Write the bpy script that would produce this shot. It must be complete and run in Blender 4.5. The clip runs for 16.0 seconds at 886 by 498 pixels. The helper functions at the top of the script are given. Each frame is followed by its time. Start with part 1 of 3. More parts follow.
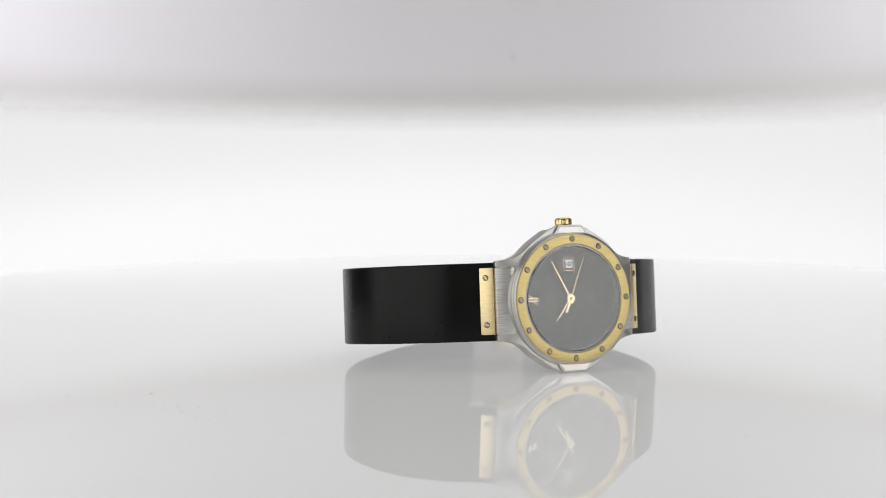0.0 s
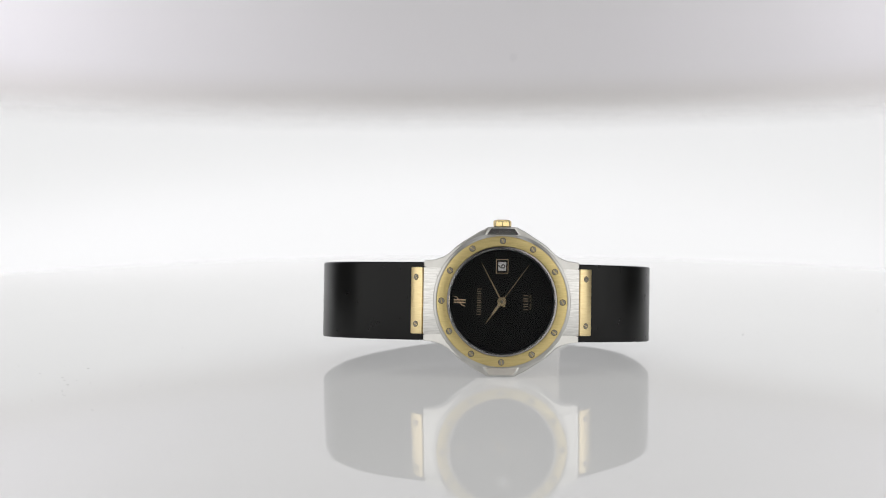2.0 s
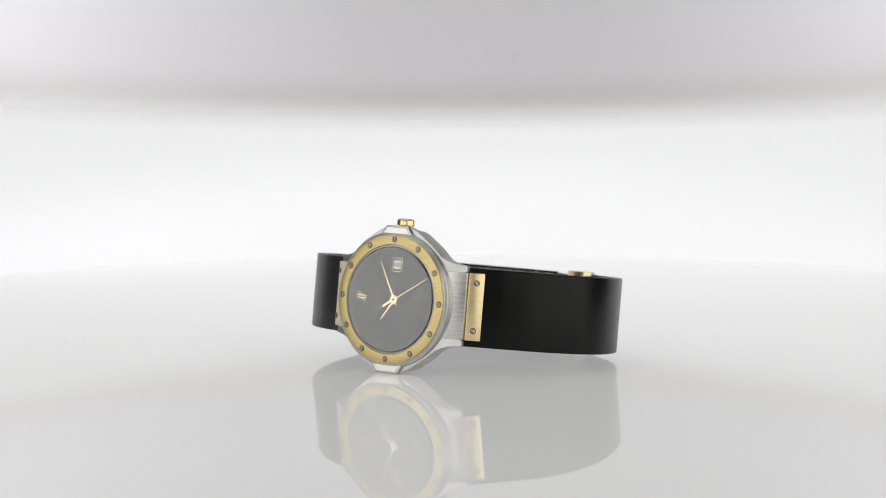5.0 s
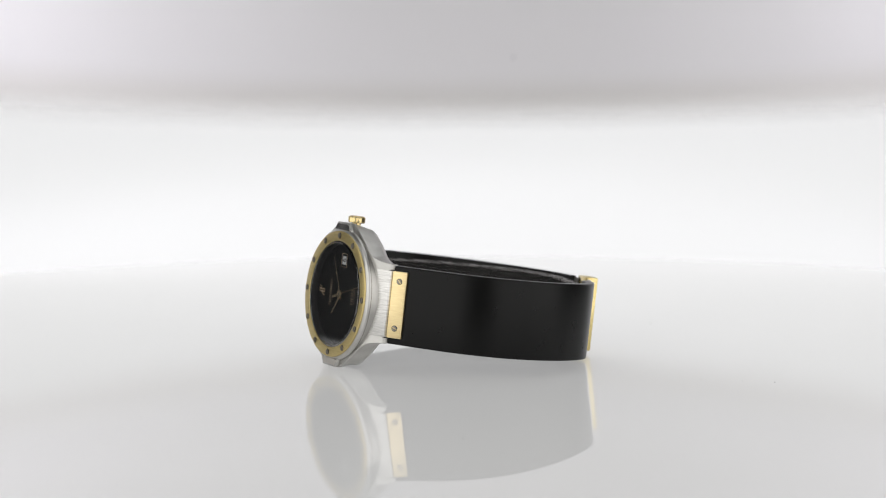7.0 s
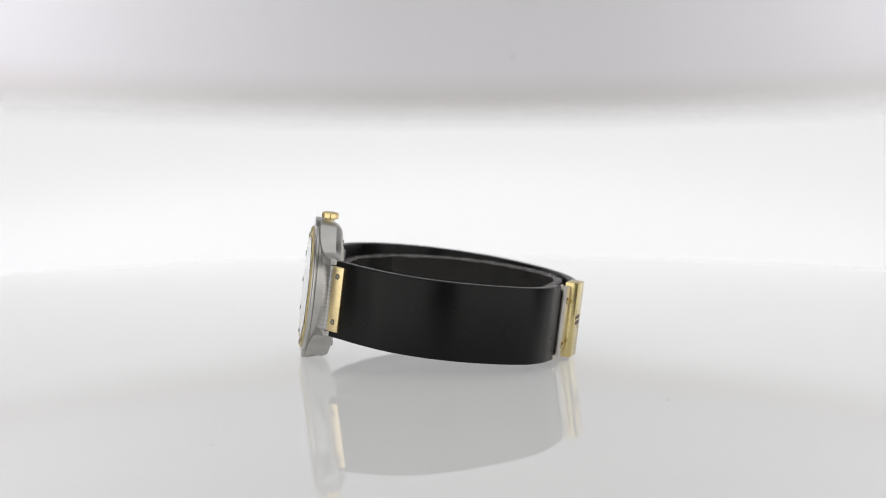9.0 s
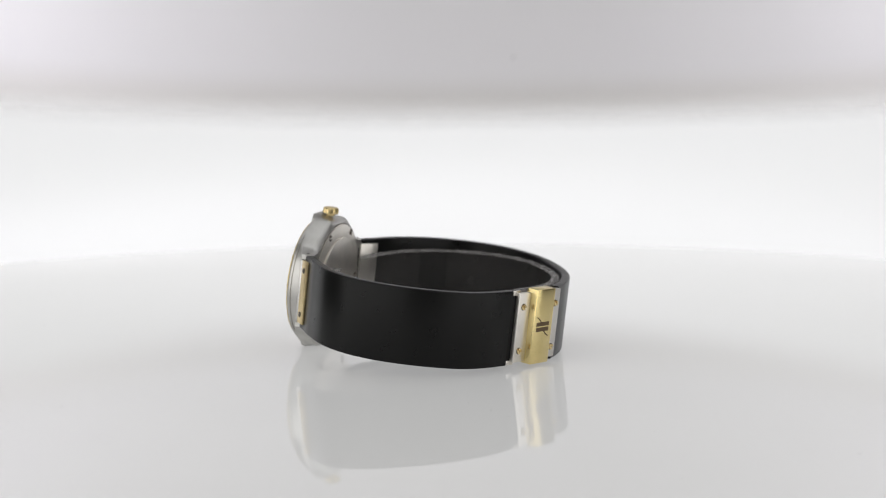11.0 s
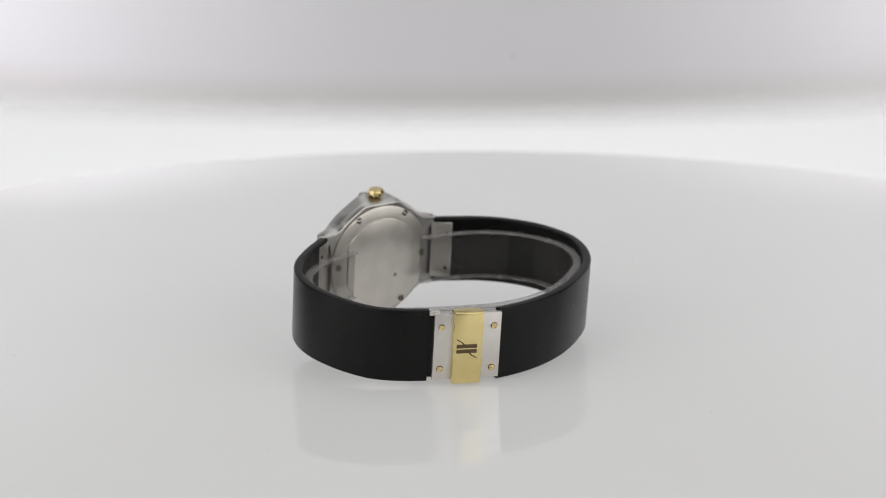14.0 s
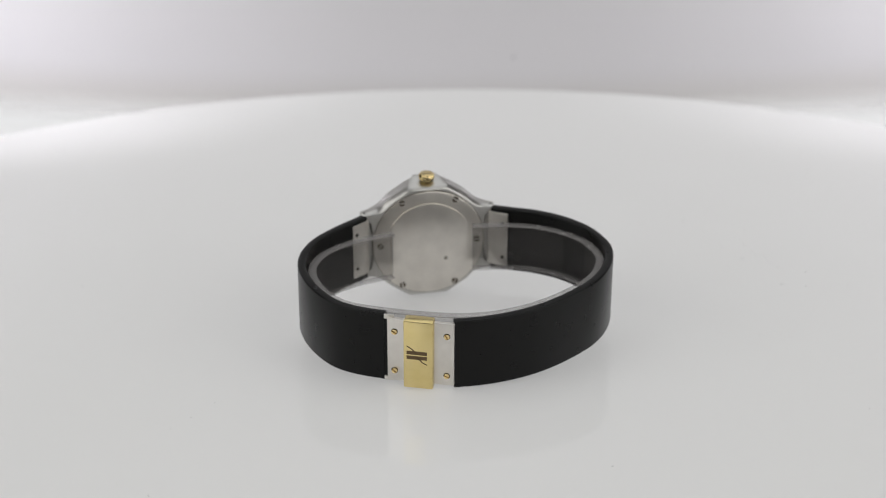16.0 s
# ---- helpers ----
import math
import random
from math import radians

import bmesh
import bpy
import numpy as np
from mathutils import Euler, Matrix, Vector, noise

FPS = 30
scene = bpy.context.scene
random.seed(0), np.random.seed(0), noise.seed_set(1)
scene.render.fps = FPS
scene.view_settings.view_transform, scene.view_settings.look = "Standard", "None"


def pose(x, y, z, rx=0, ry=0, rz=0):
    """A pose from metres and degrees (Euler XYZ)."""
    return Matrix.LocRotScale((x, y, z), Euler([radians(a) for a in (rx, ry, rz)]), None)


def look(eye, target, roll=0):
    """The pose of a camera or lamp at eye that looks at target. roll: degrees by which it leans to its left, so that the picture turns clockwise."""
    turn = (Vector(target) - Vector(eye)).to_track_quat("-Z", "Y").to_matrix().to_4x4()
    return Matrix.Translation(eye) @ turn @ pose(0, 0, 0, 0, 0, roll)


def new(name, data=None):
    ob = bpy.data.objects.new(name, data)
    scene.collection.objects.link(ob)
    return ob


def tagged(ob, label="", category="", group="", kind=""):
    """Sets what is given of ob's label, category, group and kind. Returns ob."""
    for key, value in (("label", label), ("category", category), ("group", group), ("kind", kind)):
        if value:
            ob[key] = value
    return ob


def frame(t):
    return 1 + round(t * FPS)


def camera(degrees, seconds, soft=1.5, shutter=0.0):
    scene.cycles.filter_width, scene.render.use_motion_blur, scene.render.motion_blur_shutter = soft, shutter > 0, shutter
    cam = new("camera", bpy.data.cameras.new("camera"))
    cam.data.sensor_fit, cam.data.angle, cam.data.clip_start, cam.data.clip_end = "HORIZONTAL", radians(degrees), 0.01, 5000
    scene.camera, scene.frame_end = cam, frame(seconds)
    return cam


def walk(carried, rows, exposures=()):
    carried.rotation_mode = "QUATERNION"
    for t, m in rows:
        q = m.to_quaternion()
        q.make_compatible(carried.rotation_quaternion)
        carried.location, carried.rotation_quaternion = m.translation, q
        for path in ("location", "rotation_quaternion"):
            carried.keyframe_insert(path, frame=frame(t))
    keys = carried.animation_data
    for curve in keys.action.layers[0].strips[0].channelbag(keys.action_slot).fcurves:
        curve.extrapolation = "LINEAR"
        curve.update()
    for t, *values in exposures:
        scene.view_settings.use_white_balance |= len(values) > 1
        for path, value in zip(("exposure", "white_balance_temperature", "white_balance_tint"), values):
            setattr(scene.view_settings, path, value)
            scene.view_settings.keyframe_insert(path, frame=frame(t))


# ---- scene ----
MM = 0.001

# ---- camera: standing still, long lens close to a small subject ----
PITCH, LEAN_CAM = 5.31, 0.062
CAM_AT = Vector((-0.006906, -0.413810, 0.061103))
CAM_POSE = Matrix.Translation(CAM_AT) @ Matrix.Rotation(radians(-PITCH), 4, "X") @ Matrix.Rotation(radians(LEAN_CAM), 4, "Y") @ Matrix.Rotation(radians(90), 4, "X")
cam = camera(26.66, 16.0, soft=1.05)
walk(cam, [(0.0, CAM_POSE), (16.0, CAM_POSE)])
cam.data.dof.use_dof = True
cam.data.dof.focus_distance = 0.386
cam.data.dof.aperture_fstop = 20.0

# The backdrop and the lights keep square to the camera: x right, y away from it, z up.
RIG = CAM_POSE @ Matrix.Rotation(radians(-90), 4, "X")

# ---- light ----
world = bpy.data.worlds.new("world")
scene.world = world
world.use_nodes = True
world.node_tree.nodes["Background"].inputs["Color"].default_value = (0.9, 0.92, 1.0, 1)
world.node_tree.nodes["Background"].inputs["Strength"].default_value = 0.05


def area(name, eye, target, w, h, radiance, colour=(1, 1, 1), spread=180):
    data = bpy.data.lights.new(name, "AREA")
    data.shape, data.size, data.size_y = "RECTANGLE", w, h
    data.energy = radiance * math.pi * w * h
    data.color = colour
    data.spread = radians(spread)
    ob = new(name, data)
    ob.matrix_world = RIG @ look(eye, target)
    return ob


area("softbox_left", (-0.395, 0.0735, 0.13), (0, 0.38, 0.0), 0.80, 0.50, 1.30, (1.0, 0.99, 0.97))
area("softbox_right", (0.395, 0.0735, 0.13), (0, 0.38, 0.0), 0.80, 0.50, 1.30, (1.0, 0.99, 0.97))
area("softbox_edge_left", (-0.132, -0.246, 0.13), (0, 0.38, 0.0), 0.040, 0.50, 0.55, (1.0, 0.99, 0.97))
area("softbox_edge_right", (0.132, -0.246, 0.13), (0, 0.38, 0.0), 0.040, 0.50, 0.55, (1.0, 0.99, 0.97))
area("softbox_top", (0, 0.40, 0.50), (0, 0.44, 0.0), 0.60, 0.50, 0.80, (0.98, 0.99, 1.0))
area("screen_light_left", (-0.118, 0.505, 0.128), (-0.152, 0.66, 0.074), 0.055, 0.042, 9.0, (0.94, 0.915, 1.0), 105)
area("screen_light_right", (0.130, 0.505, 0.128), (0.175, 0.66, 0.074), 0.055, 0.042, 6.6, (0.94, 0.915, 1.0), 105)
area("backdrop_light", (0, 0.68, -0.16), (0, 0.76, -0.02), 0.45, 0.05, 4.0)


# ---- materials ----
def material(name):
    m = bpy.data.materials.new(name)
    m.use_nodes = True
    return m, m.node_tree.nodes, m.node_tree.links, m.node_tree.nodes["Principled BSDF"]


def noise_at(nodes, links, scale, detail=3.0, stretch=(1, 1, 1)):
    """Noise in the thing's own space, cells per metre, stretched along its axes."""
    co = nodes.new("ShaderNodeTexCoord")
    mp = nodes.new("ShaderNodeMapping")
    mp.inputs["Scale"].default_value = stretch
    tx = nodes.new("ShaderNodeTexNoise")
    tx.inputs["Scale"].default_value = scale
    tx.inputs["Detail"].default_value = detail
    links.new(co.outputs["Object"], mp.inputs["Vector"])
    links.new(mp.outputs["Vector"], tx.inputs["Vector"])
    return tx


def ramp_between(nodes, links, source, a, b, lo=0.3, hi=0.7):
    mr = nodes.new("ShaderNodeMapRange")
    mr.inputs["From Min"].default_value, mr.inputs["From Max"].default_value = lo, hi
    mr.inputs["To Min"].default_value, mr.inputs["To Max"].default_value = a, b
    links.new(source, mr.inputs["Value"])
    return mr.outputs["Result"]


def colour_between(nodes, links, source, a, b, lo=0.3, hi=0.7):
    cr = nodes.new("ShaderNodeValToRGB")
    cr.color_ramp.elements[0].position, cr.color_ramp.elements[1].position = lo, hi
    cr.color_ramp.elements[0].color, cr.color_ramp.elements[1].color = (*a, 1), (*b, 1)
    links.new(source, cr.inputs["Fac"])
    return cr.outputs["Color"]


def bump(nodes, links, source, bsdf, strength, distance):
    bp = nodes.new("ShaderNodeBump")
    bp.inputs["Strength"].default_value, bp.inputs["Distance"].default_value = strength, distance
    links.new(source, bp.inputs["Height"])
    links.new(bp.outputs["Normal"], bsdf.inputs["Normal"])


def metal(name, dark, light, rough, stretch=None, relief=0.0, wear=0.06):
    """Polished metal, or brushed where stretch gives the run of the grain."""
    m, nodes, links, b = material(name)
    b.inputs["Metallic"].default_value = 1.0
    smudge = noise_at(nodes, links, 260.0, 4.0)
    if stretch:
        grain = noise_at(nodes, links, 1.0, 4.0, stretch)
        links.new(colour_between(nodes, links, grain.outputs["Fac"], dark, light), b.inputs["Base Color"])
        bump(nodes, links, grain.outputs["Fac"], b, relief, 0.00003)
    else:
        links.new(colour_between(nodes, links, smudge.outputs["Fac"], dark, light), b.inputs["Base Color"])
    links.new(ramp_between(nodes, links, smudge.outputs["Fac"], rough, rough + wear), b.inputs["Roughness"])
    return m


STEEL = metal("polished_steel", (0.51, 0.50, 0.475), (0.62, 0.61, 0.585), 0.29)
STEEL_MIRROR = metal("mirror_steel", (0.62, 0.61, 0.59), (0.70, 0.69, 0.67), 0.15)
STEEL_SATIN = metal("satin_steel", (0.68, 0.65, 0.605), (0.77, 0.74, 0.695), 0.32)
STEEL_BACK = metal("smooth_steel", (0.68, 0.645, 0.595), (0.77, 0.735, 0.68), 0.36)
STEEL_INNER = metal("inner_steel", (0.26, 0.25, 0.24), (0.36, 0.35, 0.34), 0.16)
STEEL_BRUSHED = metal("brushed_steel", (0.56, 0.55, 0.525), (0.78, 0.77, 0.745), 0.29, (380, 380, 5200), 0.14)
GOLD_BRUSHED = metal("brushed_gold", (0.55, 0.44, 0.19), (0.69, 0.56, 0.27), 0.38, (330, 5200, 6200), 0.32)
GOLD_PLATE = metal("satin_gold", (0.82, 0.65, 0.34), (0.92, 0.76, 0.44), 0.32, (420, 420, 5600), 0.12)
GOLD = metal("polished_gold", (0.78, 0.61, 0.29), (0.88, 0.72, 0.40), 0.20)
GOLD_COVER = metal("polished_gold_cover", (0.74, 0.60, 0.27), (0.82, 0.68, 0.34), 0.20)
GOLD_SCREW = metal("gold_screw", (0.72, 0.56, 0.27), (0.82, 0.66, 0.36), 0.20)
SCREW_STEEL = metal("screw_steel", (0.22, 0.20, 0.17), (0.34, 0.31, 0.27), 0.34)
SCREW_DARK = metal("dark_screw", (0.12, 0.10, 0.08), (0.20, 0.17, 0.14), 0.3)
HAND_GOLD = metal("hand_gold", (0.90, 0.70, 0.42), (0.97, 0.80, 0.52), 0.18)


def plain(name, colour, rough, spec=0.5, grain=None, relief=0.0, vary=0.12):
    m, nodes, links, b = material(name)
    b.inputs["Specular IOR Level"].default_value = spec
    if grain:
        tx = noise_at(nodes, links, grain, 4.0)
        lo = tuple(c * (1 - vary) for c in colour)
        hi = tuple(min(1.0, c * (1 + vary)) for c in colour)
        links.new(colour_between(nodes, links, tx.outputs["Fac"], lo, hi), b.inputs["Base Color"])
        links.new(ramp_between(nodes, links, tx.outputs["Fac"], rough * (1 - vary), rough * (1 + vary)), b.inputs["Roughness"])
        if relief:
            bump(nodes, links, tx.outputs["Fac"], b, relief, 0.00002)
    else:
        b.inputs["Base Color"].default_value = (*colour, 1)
        b.inputs["Roughness"].default_value = rough
    return m


RUBBER = plain("black_rubber", (0.0035, 0.0035, 0.0034), 0.29, 0.20, 340.0, vary=0.07)
DIAL_BLACK = plain("black_dial", (0.003, 0.003, 0.003), 0.5, 0.05)
REHAUT = plain("dark_inner_ring", (0.03, 0.03, 0.03), 0.3)
PRINT_GOLD = metal("gold_print", (0.88, 0.66, 0.42), (0.94, 0.74, 0.50), 0.26)
PRINT_FAINT = plain("faint_gold_print", (0.36, 0.28, 0.19), 0.45)
DATE_WHITE = plain("white_date_disc", (0.8, 0.8, 0.8), 0.5)
INK = plain("black_ink", (0.01, 0.01, 0.01), 0.6)
ENGRAVED = plain("engraved_recess", (0.10, 0.06, 0.02), 0.5)
SLOT_AND_SHADE_DARK = plain("screw_slot_and_gap_shade", (0.03, 0.025, 0.02), 0.5)
ACRYLIC = plain("white_gloss_acrylic_glow", (0.535, 0.533, 0.520), 0.022, 0.5, 14.0, vary=0.012)
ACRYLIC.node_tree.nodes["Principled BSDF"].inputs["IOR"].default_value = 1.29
# even emission put into the disc to lift its tone and lighten shadows
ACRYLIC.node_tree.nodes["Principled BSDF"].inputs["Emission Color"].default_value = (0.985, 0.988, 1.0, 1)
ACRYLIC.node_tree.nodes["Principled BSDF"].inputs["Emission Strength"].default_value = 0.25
SHEET_WHITE = plain("white_sheet_faint_glow", (0.60, 0.59, 0.60), 0.6, 0.3, 9.0, vary=0.02)
WALL_GREY = plain("grey_studio_wall", (0.25, 0.25, 0.25), 0.8, 0.2, 5.0)
SPECK = plain("pale_grey_speck", (0.45, 0.45, 0.45), 0.8, 0.2)
DUST = plain("grey_dust", (0.12, 0.12, 0.12), 0.9)
METAL_DARK = plain("dark_painted_metal", (0.05, 0.05, 0.05), 0.5, 0.4, 60.0)

SAPPHIRE, _n, _l, _b = material("sapphire_crystal")
_b.inputs["Transmission Weight"].default_value = 1.0
_b.inputs["IOR"].default_value = 1.84
_b.inputs["Roughness"].default_value = 0.0
_b.inputs["Base Color"].default_value = (1, 1, 1, 1)

CLEAR, _n, _l, _b = material("clear_plastic")
_b.inputs["Base Color"].default_value = (0.09, 0.087, 0.085, 1)
_b.inputs["Specular IOR Level"].default_value = 0.03
_b.inputs["Roughness"].default_value = 0.5
_t = noise_at(_n, _l, 120.0, 3.0)
_clear, _mix = _n.new("ShaderNodeBsdfTransparent"), _n.new("ShaderNodeMixShader")
_clear.inputs["Color"].default_value = (0.99, 0.985, 0.98, 1)
_l.new(ramp_between(_n, _l, _t.outputs["Fac"], 0.21, 0.27), _mix.inputs["Fac"])
_l.new(_clear.outputs["BSDF"], _mix.inputs[1])
_l.new(_b.outputs["BSDF"], _mix.inputs[2])
_l.new(_mix.outputs["Shader"], _n["Material Output"].inputs["Surface"])

FROSTED = plain("frosted_plastic_edge", (0.38, 0.365, 0.36), 0.4, 0.25)
_n, _l = FROSTED.node_tree.nodes, FROSTED.node_tree.links
_clear, _mix = _n.new("ShaderNodeBsdfTransparent"), _n.new("ShaderNodeMixShader")
_t = noise_at(_n, _l, 420.0, 3.0)
_l.new(ramp_between(_n, _l, _t.outputs["Fac"], 0.32, 0.46), _mix.inputs["Fac"])
_l.new(_clear.outputs["BSDF"], _mix.inputs[1])
_l.new(_n["Principled BSDF"].outputs["BSDF"], _mix.inputs[2])
_l.new(_mix.outputs["Shader"], _n["Material Output"].inputs["Surface"])

GLOW_SHEET, _n, _l, _b = material("glowing_white_sheet")
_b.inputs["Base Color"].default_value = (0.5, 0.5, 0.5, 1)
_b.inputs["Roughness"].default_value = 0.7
# brightness put into the sheet as even emission, with no lamp behind it
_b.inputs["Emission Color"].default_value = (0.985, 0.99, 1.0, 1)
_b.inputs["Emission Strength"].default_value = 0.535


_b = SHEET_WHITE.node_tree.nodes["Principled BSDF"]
# faint emission added to brighten the fabric screen, which is no lamp
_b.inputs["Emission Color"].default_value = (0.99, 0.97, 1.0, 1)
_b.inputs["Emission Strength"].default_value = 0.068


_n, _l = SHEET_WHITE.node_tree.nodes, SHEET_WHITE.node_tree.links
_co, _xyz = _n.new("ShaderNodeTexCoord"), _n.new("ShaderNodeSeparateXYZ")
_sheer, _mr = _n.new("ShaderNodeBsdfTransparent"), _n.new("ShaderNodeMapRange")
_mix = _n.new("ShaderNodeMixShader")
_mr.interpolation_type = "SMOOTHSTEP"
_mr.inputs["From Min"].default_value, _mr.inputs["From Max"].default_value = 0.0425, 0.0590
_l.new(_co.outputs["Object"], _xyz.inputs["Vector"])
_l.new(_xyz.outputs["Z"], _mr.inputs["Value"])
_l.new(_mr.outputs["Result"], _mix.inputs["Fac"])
# shade along the lower border, painted as a warmer, darker grey by height
_border_shade, _tint = _n.new("ShaderNodeMapRange"), _n.new("ShaderNodeMix")
_border_shade.interpolation_type, _tint.data_type = "SMOOTHSTEP", "RGBA"
_border_shade.inputs["From Min"].default_value, _border_shade.inputs["From Max"].default_value = 0.0545, 0.0690
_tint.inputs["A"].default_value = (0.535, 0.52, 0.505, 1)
_l.new(_xyz.outputs["Z"], _border_shade.inputs["Value"])
_l.new(_border_shade.outputs["Result"], _tint.inputs["Factor"])
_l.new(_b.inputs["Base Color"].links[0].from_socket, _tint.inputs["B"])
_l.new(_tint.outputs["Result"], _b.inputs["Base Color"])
_l.new(_sheer.outputs["BSDF"], _mix.inputs[1])
_l.new(_b.outputs["BSDF"], _mix.inputs[2])
_l.new(_mix.outputs["Shader"], _n["Material Output"].inputs["Surface"])


# ---- mesh helpers: shapes in millimetres, x right, y away from the face, z towards the crown ----
def part(name, bm, mat, parent=None, label="", sharp=32, smooth=True):
    bmesh.ops.recalc_face_normals(bm, faces=bm.faces)
    me = bpy.data.meshes.new(name)
    bm.to_mesh(me)
    bm.free()
    me.transform(Matrix.Scale(MM, 4))
    me.materials.append(mat)
    if smooth:
        me.polygons.foreach_set("use_smooth", [True] * len(me.polygons))
        me.set_sharp_from_angle(angle=radians(sharp))
    ob = new(name, me)
    if parent:
        ob.parent = parent
    if label:
        tagged(ob, label)
    return ob


def again(ob, m):
    """The same piece once more, with the same mesh, at another pose."""
    twin = new(ob.name.split(".")[0], ob.data)
    twin.parent = ob.parent
    twin.matrix_local = m
    if "label" in ob:
        twin["label"] = ob["label"]
    return twin


def soften(bm, width, angle=30, segments=2):
    edges = [e for e in bm.edges if len(e.link_faces) == 2 and e.calc_face_angle(0) > radians(angle)]
    if width > 0:
        bmesh.ops.bevel(bm, geom=edges, offset=width, segments=segments, profile=0.5, affect="EDGES", clamp_overlap=True)
    return bm


def prism(outline, lo, hi, axis="y", bevel=0.0):
    """A flat outline drawn out along one axis: (x, z) along y, (x, y) along z."""
    bm = bmesh.new()
    place = (lambda a, b, h: (a, h, b)) if axis == "y" else (lambda a, b, h: (a, b, h))
    low = [bm.verts.new(place(a, b, lo)) for a, b in outline]
    high = [bm.verts.new(place(a, b, hi)) for a, b in outline]
    bm.faces.new(low)
    bm.faces.new(high[::-1])
    n = len(outline)
    for i in range(n):
        bm.faces.new((low[i], low[(i + 1) % n], high[(i + 1) % n], high[i]))
    bmesh.ops.recalc_face_normals(bm, faces=bm.faces)
    return soften(bm, bevel)


def lathe(profile, steps=96, axis="y", wobble=None):
    """A closed profile of (radius, height) turned about an axis; radius 0 closes on the axis."""
    bm = bmesh.new()
    rings = []
    for r, h in profile:
        if r == 0:
            rings.append([bm.verts.new((0, h, 0) if axis == "y" else (0, 0, h))] * steps)
            continue
        ring = []
        for i in range(steps):
            a = 2 * math.pi * i / steps
            k = r * (1 + (wobble(a) if wobble else 0))
            ring.append(bm.verts.new((k * math.cos(a), h, k * math.sin(a)) if axis == "y" else (k * math.cos(a), k * math.sin(a), h)))
        rings.append(ring)
    pairs = list(zip(rings, rings[1:]))
    if profile[0][0] != 0 and profile[-1][0] != 0:
        pairs.append((rings[-1], rings[0]))
    for a, b in pairs:
        for i in range(steps):
            j = (i + 1) % steps
            quad = []
            for v in (a[i], a[j], b[j], b[i]):
                if v not in quad:
                    quad.append(v)
            if len(quad) > 2:
                bm.faces.new(quad)
    return bm


def box(x0, x1, y0, y1, z0, z1, bevel=0.0):
    return prism([(x0, z0), (x1, z0), (x1, z1), (x0, z1)], y0, y1, "y", bevel)


def join(*many):
    out = bmesh.new()
    for bm in many:
        tmp = bpy.data.meshes.new("tmp")
        bm.to_mesh(tmp)
        bm.free()
        out.from_mesh(tmp)
        bpy.data.meshes.remove(tmp)
    return out


def spline(points, per=10):
    """A smooth curve through a few points of the plan."""
    p = [Vector(q) for q in points]
    p = [2 * p[0] - p[1]] + p + [2 * p[-1] - p[-2]]
    out = []
    for i in range(1, len(p) - 2):
        for k in range(per):
            t = k / per
            out.append(0.5 * (2 * p[i] + (p[i + 1] - p[i - 1]) * t + (2 * p[i - 1] - 5 * p[i] + 4 * p[i + 1] - p[i + 2]) * t * t
                              + (3 * p[i] - p[i - 1] - 3 * p[i + 1] + p[i + 2]) * t ** 3))
    out.append(p[-2])
    return out


def band(curve, thick, z0, z1, round_off=0.3, side=1.0):
    """A strip of a given thickness that stands on the curve, its edges rounded; side: where its inner face lies."""
    bm = bmesh.new()
    r = min(round_off, thick * 0.45)
    section = []
    for cx, cz, a0 in ((thick - r, z1 - r, 0), (r, z1 - r, 90), (r, z0 + r, 180), (thick - r, z0 + r, 270)):
        for k in range(4):
            a = radians(a0 + k * 30)
            section.append((cx + r * math.cos(a), cz + r * math.sin(a)))
    rings = []
    for i, q in enumerate(curve):
        t = (curve[min(i + 1, len(curve) - 1)] - curve[max(i - 1, 0)]).normalized()
        n = Vector((-t.y, t.x)) * side
        rings.append([bm.verts.new((q.x + n.x * d, q.y + n.y * d, z)) for d, z in section])
    m = len(section)
    for a, b in zip(rings, rings[1:]):
        for i in range(m):
            bm.faces.new((a[i], a[(i + 1) % m], b[(i + 1) % m], b[i]))
    bm.faces.new(rings[0])
    bm.faces.new(rings[-1][::-1])
    return bm


def screw_mesh(r, tall):
    """A slotted screw head, its face towards -y."""
    base = lathe([(0, 0), (r * 0.97, 0), (r * 0.97, -tall * 0.12), (0, -tall * 0.12)], 20)
    halves = []
    for s in (-1, 1):
        ring = []
        for k in range(11):
            a = radians(12 + k * 15.6)
            ring.append((r * math.cos(a), s * max(r * 0.17, r * math.sin(a))))
        halves.append(prism(ring, -tall, -tall * 0.1, "y", r * 0.08))
    return join(base, *halves)


